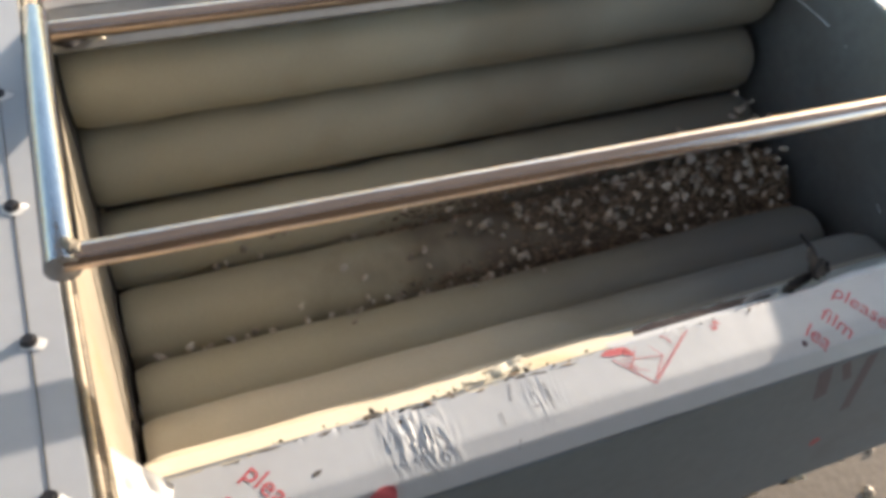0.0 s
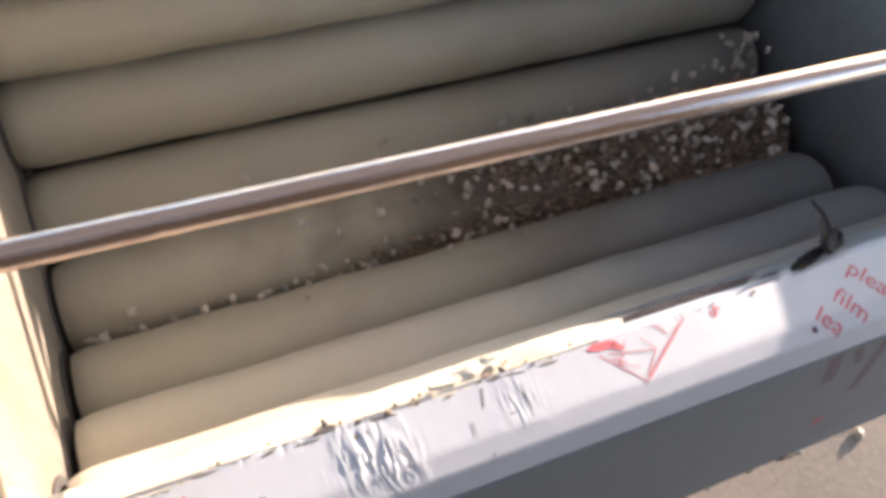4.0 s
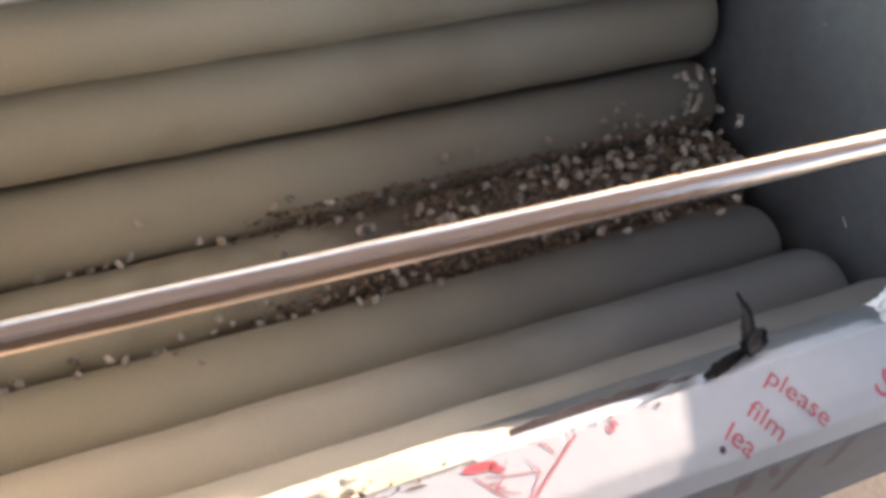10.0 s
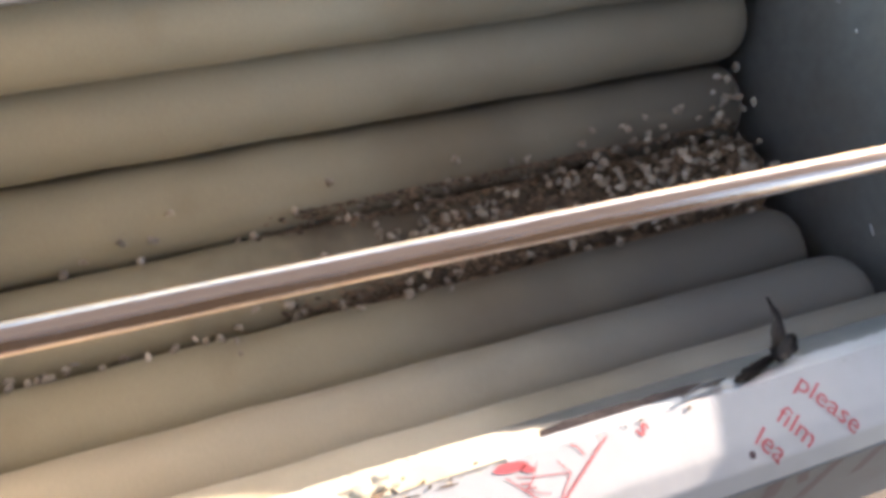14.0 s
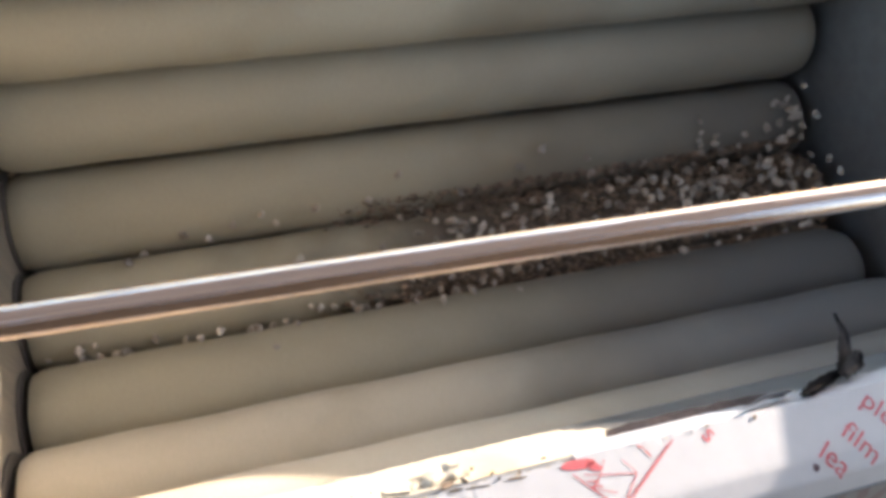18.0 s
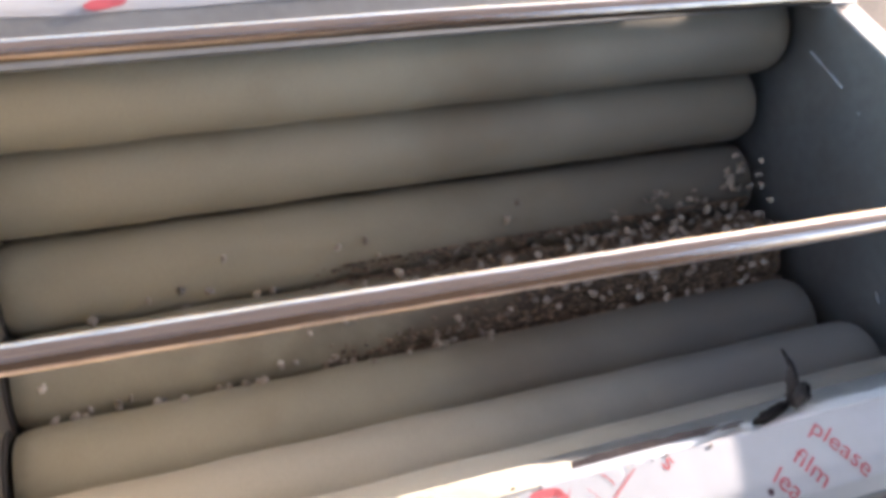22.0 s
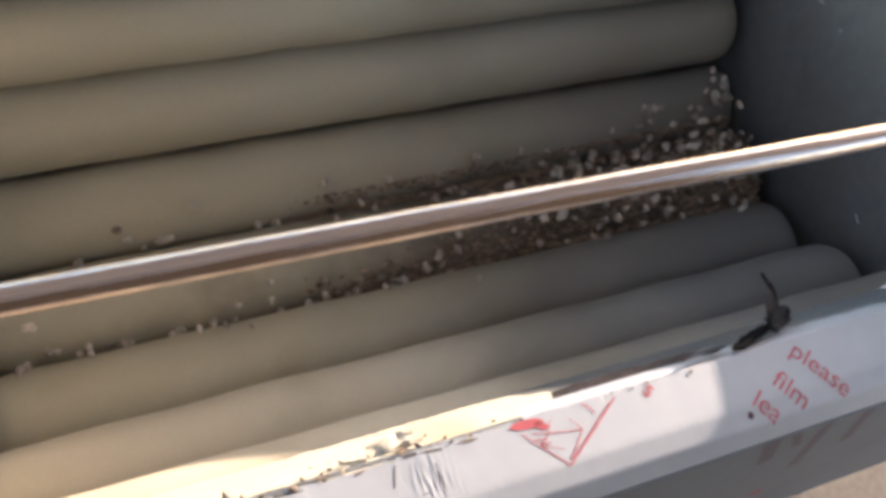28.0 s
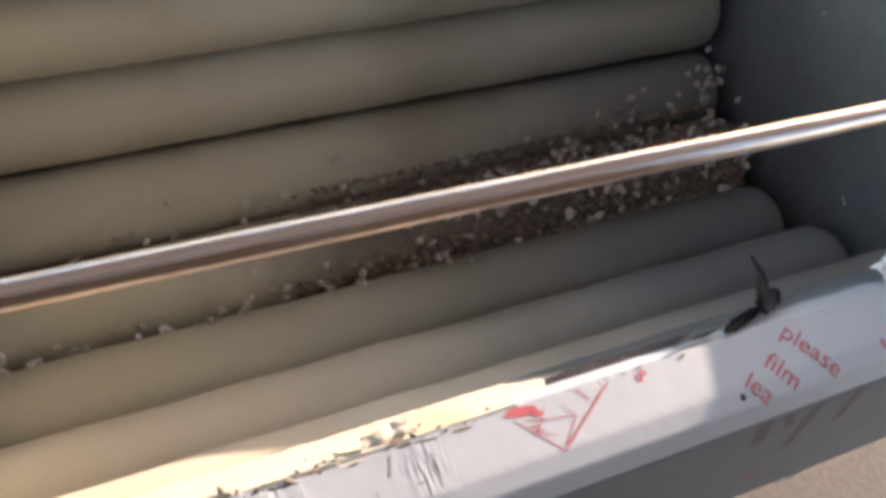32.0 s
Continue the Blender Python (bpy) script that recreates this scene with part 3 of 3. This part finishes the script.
def print_rear():
    host = [c for c in machine.children if c.name.startswith("rear_film")][0]
    rnd = random.Random(3)
    for x0, x1, y in ((0.00, 0.06, 0.268), (0.02, 0.085, 0.285), (0.0, 0.07, 0.302), (0.57, 0.68, 0.304), (0.60, 0.70, 0.318), (0.03, 0.09, 0.320), (0.33, 0.43, 0.33), (0.56, 0.66, 0.290), (0.60, 0.72, 0.276), (0.26, 0.31, 0.296), (0.0, 0.05, 0.338), (0.42, 0.50, 0.312)):
        x = x0
        while x < x1:
            w = rnd.uniform(0.003, 0.007)
            stroke((x, y), (x + w, y + 0.008), 0.0022, RED, on_rear, host)
            x += w + 0.003
    blot(0.152, 0.264, 0.019, 0.0060, 6, RED, 9.0, lambda x, y: tuple(Vector(on_rear(x, y)) + Vector((0, 0, 0.0012))), host)
    blot(0.80, 0.300, 0.014, 0.008, 10, RED, 10.0, on_rear, host)
    for a, b in (((0.115, 0.275), (0.150, 0.300)), ((0.150, 0.300), (0.205, 0.272)), ((0.150, 0.300), (0.158, 0.276)), ((0.125, 0.290), (0.190, 0.296)), ((0.165, 0.285), (0.200, 0.300))):
        stroke(a, b, 0.0014, RED, on_rear, host)


print_rear()


# ---- scraps along the front rim ----
def scrap(name, pts, width, mat, label, category, seed, thick=0.0007, curl=0.01, taper=0.0):
    """A torn strip through places, with an uneven width and a curl."""
    grid = []
    pts = [Vector((x, y - 0.010, z + 0.010)) for x, y, z in pts]
    n = 14
    for i in range(n + 1):
        f = i / n * (len(pts) - 1)
        k = min(int(f), len(pts) - 2)
        p = pts[k].lerp(pts[k + 1], f - k)
        d = (pts[k + 1] - pts[k]).normalized()
        side = d.cross(Vector((0.2, -0.4, 1))).normalized()
        w = width * (0.35 + 0.65 * math.sin(math.pi * min(1, 0.12 + i / n * 0.95)) + 0.6 * noise.noise(Vector((i * 1.3, seed, 0))))
        w *= 1 + taper * (0.6 - 1.5 * i / n)
        row = []
        for j in range(5):
            q = p + side * w * (j / 4 - 0.5)
            row.append(tuple(q + Vector((0, 0, curl * ((j / 4 - 0.5) ** 2) + 0.0012 * noise.noise(Vector((i * 0.8, j * 0.9, seed)))))))
        grid.append(row)
    return thing(name, sheet(grid, thick), mat, label, category)


scrap("plastic_scrap", [(0.622, -0.268, 0.271), (0.650, -0.262, 0.266), (0.676, -0.256, 0.262)], 0.011, SCRAP, "crumpled black plastic scrap on the rim", "scrap", 1.0, curl=0.03)
scrap("plastic_scrap", [(0.668, -0.260, 0.268), (0.680, -0.246, 0.265), (0.690, -0.228, 0.264), (0.691, -0.208, 0.262)], 0.018, SCRAP, "black plastic shred standing up from the rim", "scrap", 2.0, curl=0.01, taper=0.6)
scrap("plastic_scrap", [(0.672, -0.258, 0.268), (0.692, -0.250, 0.264), (0.700, -0.244, 0.261)], 0.018, SCRAP, "small black plastic shred on the rim", "scrap", 3.0, curl=0.02, taper=0.5)
# dark brown band along the lip, drawn as one more thin strip
scrap("plastic_scrap", [(0.455, -0.262, 0.262), (0.530, -0.262, 0.262), (0.615, -0.263, 0.263)], 0.0105, STRIP, "dark brown strip under the lifted film edge", "scrap", 8.0, curl=0.0)
scrap("film_scrap", [(0.572, -0.268, 0.272), (0.592, -0.264, 0.270), (0.616, -0.264, 0.268)], 0.004, FILM, "curled strip of torn clear film", "scrap", 4.0, curl=0.03)


rag = thing("plastic_scrap", lump(0.016, 0.011, 0.007, 31.0, 3, 1.1), SCRAP, "crumpled dark plastic rag in the rear corner of the rim", "scrap")
rag.matrix_basis = pose(0.020, 0.192, 0.296, 10, 0, 15)


def film_curl(x, y, z, rx, ry, rz, turn, seed, label):
    """A crumpled flake of film: a folded, bulging sheet."""
    grid = []
    for i in range(15):
        u = i / 14 * 2 - 1
        row = []
        for j in range(11):
            v = j / 10 * 2 - 1
            edge = 1 + 0.35 * noise.noise(Vector((u * 2.2, v * 2.2, seed)))
            fold = rz * (1 - 0.8 * v * v + 0.9 * noise.noise(Vector((u * 1.8, v * 1.8, seed + 3))) + 0.35 * noise.noise(Vector((u * 5, v * 5, seed))))
            row.append((u * rx * edge, v * ry * edge, max(0.0, fold)))
        grid.append(row)
    ob = thing("film_scrap", sheet(grid, 0.0006), FILM_WARM if x < 0.5 else FILM_BRIGHT, label, "scrap")
    ob.matrix_basis = pose(x, y, z, 0, 0, turn)


film_curl(0.318, -0.275, 0.2770, 0.019, 0.0075, 0.0034, 8, 5.0, "curled white flake of torn film")
film_curl(0.285, -0.279, 0.2800, 0.010, 0.004, 0.002, -8, 8.0, "small curled white flake of torn film")
film_curl(0.040, 0.196, 0.294, 0.014, 0.008, 0.005, -10, 12.0, "pale shred of film beside the plastic rag")
film_curl(0.822, -0.268, 0.276, 0.018, 0.011, 0.009, 15, 6.0, "folded white film flake at the rim")


def film_flap():
    """A loose corner of film, lifted off the rim and curled at one side."""
    grid = []
    for i in range(13):
        u = i / 12
        row = []
        for j in range(9):
            v = j / 8
            x = (-0.006 - 0.004 * u) * (1 - v) + (0.031 - 0.010 * u) * v
            y = (-0.262 - 0.040 * u) * (1 - v) + (-0.299 - 0.027 * u) * v + 0.002 * noise.noise(Vector((u * 3, v * 3, 4)))
            z = 0.318 - 0.003 * u - 0.012 * v + 0.010 * u * u * v * v - 0.006 * u * v + 0.0022 * noise.noise(Vector((u * 4, v * 4, 1)))
            row.append((x, y, z))
        grid.append(row)
    thing("film_flap", sheet(grid, 0.0006), FILM_BRIGHT, "bright white flap of loose film at the rim's corner", "film")


film_flap()
part("corner_plate", sheet([[(x, y0, z0), (x, y0 * 0.6 - 0.366 * 0.4, z0 * 0.6 + 0.275 * 0.4 + 0.003), (x, -0.365, 0.275), (x, -0.393, 0.15)] for x, y0, z0 in ((-0.008, -0.304, 0.306), (0.014, -0.318, 0.301), (0.036, -0.331, 0.296))], 0.002), STEEL_WARM, machine, "bare stained steel corner at the rim's end")


def tears():
    """Dark tears in the front rim's film, and creases with their shade drawn in."""
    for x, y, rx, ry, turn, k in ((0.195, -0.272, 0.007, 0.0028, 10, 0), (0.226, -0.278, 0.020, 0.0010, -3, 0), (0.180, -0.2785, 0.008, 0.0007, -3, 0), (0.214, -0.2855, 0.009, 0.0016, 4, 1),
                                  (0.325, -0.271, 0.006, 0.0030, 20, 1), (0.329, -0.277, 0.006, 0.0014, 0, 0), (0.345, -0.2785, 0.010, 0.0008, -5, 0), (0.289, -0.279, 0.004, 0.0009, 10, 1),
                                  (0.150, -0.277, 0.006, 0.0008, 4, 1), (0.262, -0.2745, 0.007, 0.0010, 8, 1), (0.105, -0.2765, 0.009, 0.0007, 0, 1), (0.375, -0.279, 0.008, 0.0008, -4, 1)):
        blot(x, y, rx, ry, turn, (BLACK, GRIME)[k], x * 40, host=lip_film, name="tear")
    # flat grey strokes put the folds' shade into colour
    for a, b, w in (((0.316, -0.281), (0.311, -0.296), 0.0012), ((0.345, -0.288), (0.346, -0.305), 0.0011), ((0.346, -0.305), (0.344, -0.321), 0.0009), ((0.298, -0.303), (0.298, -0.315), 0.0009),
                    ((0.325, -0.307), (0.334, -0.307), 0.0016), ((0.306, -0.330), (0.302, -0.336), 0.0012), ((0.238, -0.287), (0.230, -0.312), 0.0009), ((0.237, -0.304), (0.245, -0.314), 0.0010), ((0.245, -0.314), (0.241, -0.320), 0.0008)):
        stroke(a, b, w, CREASE_SHADE, name="crease_shade_line")


CREASE_SHADE = material("crease_shade", (0.17, 0.165, 0.165), 0.5, 0, 0.2, 40, 200)
tears()


def crumbs():
    """Dark peel crumbs and flakes caught along the torn film."""
    rnd = random.Random(11)
    shapes = [lump(0.004, 0.0025, 0.0016, k + 0.5, 1, 0.8) for k in range(4)]
    meshes = [mesh_of("peel_crumb", b, m) for b, m in zip(shapes, (BLACK, GRIME, CHIP, GRIME))]
    for x, y, k, s in [(0.196, -0.268, 0, 1.3), (0.206, -0.272, 1, 1.0), (0.188, -0.274, 1, 0.9), (0.218, -0.276, 0, 0.8), (0.240, -0.276, 1, 1.1), (0.334, -0.268, 1, 1.6), (0.338, -0.272, 0, 1.0)] + [(rnd.uniform(0.03, 0.62), rnd.uniform(-0.278, -0.262), rnd.randrange(4), rnd.uniform(0.2, 0.6)) for _ in range(30)]:
        ob = tagged(new("peel_crumb", meshes[k]), "small dark peel crumb on the torn film", "crumb", "crumbs on the rim")
        ob.matrix_basis = Matrix.Translation(on_film(x, y)) @ pose(0, 0, 0, 0, 0, rnd.uniform(0, 180)) @ Matrix.Scale(s, 4)


crumbs()


# ---- tube frame over the trough ----
def build_tube_frame():
    r = 0.0103
    fr = base_empty("tube_frame", (-0.008, 0.0, 0.38), "polished steel tube frame lying over the trough", "frame")
    part("front_tube", tube([(-0.006, -0.1517, 0.4081), (0.5, -0.1609, 0.4034), (L + 0.03, -0.1697, 0.3988)], r, 32), CHROME, fr, "polished tube across the trough")
    part("rear_tube", tube([(-0.007, 0.164, 0.331), (0.45, 0.165, 0.328), (0.945, 0.166, 0.317)], r, 32), CHROME, fr)
    part("side_tube", tube([(-0.007, 0.178, 0.340), (-0.007, 0.0, 0.382), (-0.007, -0.161, 0.4085)], 0.0130, 32), CHROME_SIDE, fr)
    part("weld_bead", lump(0.006, 0.007, 0.002, 3.0, 3, 1.0), STEEL_WARM, fr).location = (0.001, -0.151, 0.4190)
    part("end_tab", block(0.925, L + 0.035, 0.160, 0.172, 0.303, 0.309, 0.001), STEEL, fr)
    return fr


frame_tubes = build_tube_frame()


# ---- side box by the left end ----
def build_side_box():
    b = base_empty("side_cover_box", (-0.2, 0, BASE), "film-covered drive cover box beside the rollers", "cover")
    part("body", block(-0.40, -0.0165, -0.325, 0.40, BASE, 0.360, 0.003), STEEL_SIDE, b)
    part("cover_film", block(-0.395, -0.0175, -0.322, 0.395, 0.3605, 0.362, 0.0004), FILM, b, "white protective film")
    part("seam", block(-0.0424, -0.0416, -0.32, 0.39, 0.3621, 0.3626, 0.0001), BLACK, b)
    for y in (-0.304, -0.185, -0.062, 0.061, 0.183):
        bm = bmesh.new()
        bmesh.ops.create_cone(bm, cap_ends=True, segments=16, radius1=0.0062, radius2=0.006, depth=0.0010)
        washer = part("washer", bm, BOLT, b)
        washer.location = (-0.0428, y, 0.3632)
        bm = bmesh.new()
        bmesh.ops.create_cone(bm, cap_ends=True, segments=6, radius1=0.0044, radius2=0.0041, depth=0.0034)
        part("bolt_head", bm, BOLT, b, smooth=False).location = (-0.0428, y, 0.3654)
        part("film_rag", lump(0.008, 0.005, 0.0006, y * 40, 2, 0.9), FILM_BRIGHT, b, "torn film round the bolt").location = (-0.040, y - 0.004, 0.3626)


build_side_box()


# ---- tumbling pieces ----
PIECES = []


def build_pieces():
    rnd = random.Random(5)
    shapes = [mesh_of("tumbling_piece", lump(0.0120 * rnd.uniform(0.8, 1.1), 0.0085 * rnd.uniform(0.8, 1.1), 0.0070 * rnd.uniform(0.8, 1.1), k * 1.7, 2, 0.75), PIECE) for k in range(9)]
    for i in range(298):
        if i < 236:
            u = rnd.random() ** 0.5
            x = 0.33 + 0.61 * u
            y = max(-0.060, min(0.070, rnd.gauss(0.002, 0.020 + 0.022 * u)))
            if u > 0.93 and rnd.random() < 0.35:
                y = rnd.uniform(0.06, 0.10)
            pile = rnd.random() ** 1.6 * 0.026 * u
        elif i < 290:
            x = 0.02 + 0.50 * (i - 236 + rnd.random()) / 54
            y = rnd.gauss(-0.054 if rnd.random() < 0.75 else 0.055, 0.006)
            pile = 0
        else:
            x, y, pile = rnd.uniform(0.1, 0.7), rnd.uniform(-0.10, 0.10), 0.004
        ob = tagged(new("tumbling_piece", rnd.choice(shapes)), "small pale scrubbed piece tumbling on the brush rollers", "produce piece", "pieces in the trough")
        s = rnd.uniform(0.36, 0.62)
        ob.scale = (s, s, s)
        PIECES.append((ob, x, y, pile, s, i))


build_pieces()


PEELINGS = []


def build_peelings(layer):
    """Wet brown peelings and small scrubbed bits in the two low valleys, thickest where the pieces gather."""
    rnd = random.Random(77 + layer)
    verts, faces = [], []
    for k in range(1700):
        u = rnd.random() ** 0.6
        x = 0.31 + (L - 0.335) * u
        y = rnd.gauss(0, 1) * (0.005 + 0.016 * u) + rnd.choice((-0.046, 0.050, 0.0) if u > 0.3 else (-0.050, 0.053))
        y = max(-0.056, min(0.060, y))
        z = surface(y) + 0.0012 + 0.006 * rnd.random() * u
        a, r = rnd.uniform(0, 6.28), rnd.uniform(0.002, 0.0055)
        tilt = rnd.uniform(-0.5, 0.5)
        base = len(verts)
        for q in range(4):
            b = a + q * 1.57 + rnd.uniform(-0.4, 0.4)
            verts.append((x + r * math.cos(b), y + 0.6 * r * math.sin(b), z + tilt * r * math.cos(b)))
        verts.append((x, y, z + 0.0024))
        for q in range(4):
            faces.append((base + q, base + (q + 1) % 4, base + 4))
        faces.append((base + 3, base + 2, base + 1, base))
    me = bpy.data.meshes.new("peelings")
    me.from_pydata(verts, [], faces)
    me.materials.append(PEEL)
    PEELINGS.append((tagged(new("peelings", me), "wet brown peelings shaken about between the rollers", "peelings", kind="stuff"), layer))


for layer in range(3):
    build_peelings(layer)


# ---- what moves ----
def motions():
    for ob, start, y, z, i in ROLLERS:
        speed = 280 + 9 * i
        rows, step = [], 0.25
        for k in range(int(32 / step) + 1):
            rows.append((k * step, pose(start, y, z, 40 * i + speed * k * step * (1 if i < 7 else -1))))
        walk(ob, rows)
    for ob, x, y, pile, s, i in PIECES:
        rnd = random.Random(100 + i)
        rows, step = [], 0.125
        px, py = x, y
        turn = [rnd.uniform(0, 360) for _ in range(3)]
        lively = rnd.choice((0.012, 0.02, 0.05))
        for k in range(257):
            px += 0.35 * (x - px) + rnd.gauss(0, 0.009)
            py += 0.5 * (y - py) + rnd.gauss(0, 0.006 if pile > 0 else 0.0035)
            px = max(0.015, min(L - 0.012, px))
            py = max(-0.112, min(0.118, py))
            hop = rnd.random() ** 8 * lively
            rows.append((k * step, pose(px, py, surface(py) + 0.007 * s + pile + hop, *turn)))
            turn = [a + rnd.uniform(-50, 50) for a in turn]
        walk(ob, rows)
    for ob, i in PEELINGS:
        rnd = random.Random(900 + i)
        walk(ob, [(k * 0.25, pose(rnd.uniform(-0.009, 0.009), rnd.uniform(-0.003, 0.003), rnd.uniform(0, 0.0015))) for k in range(129)])


motions()
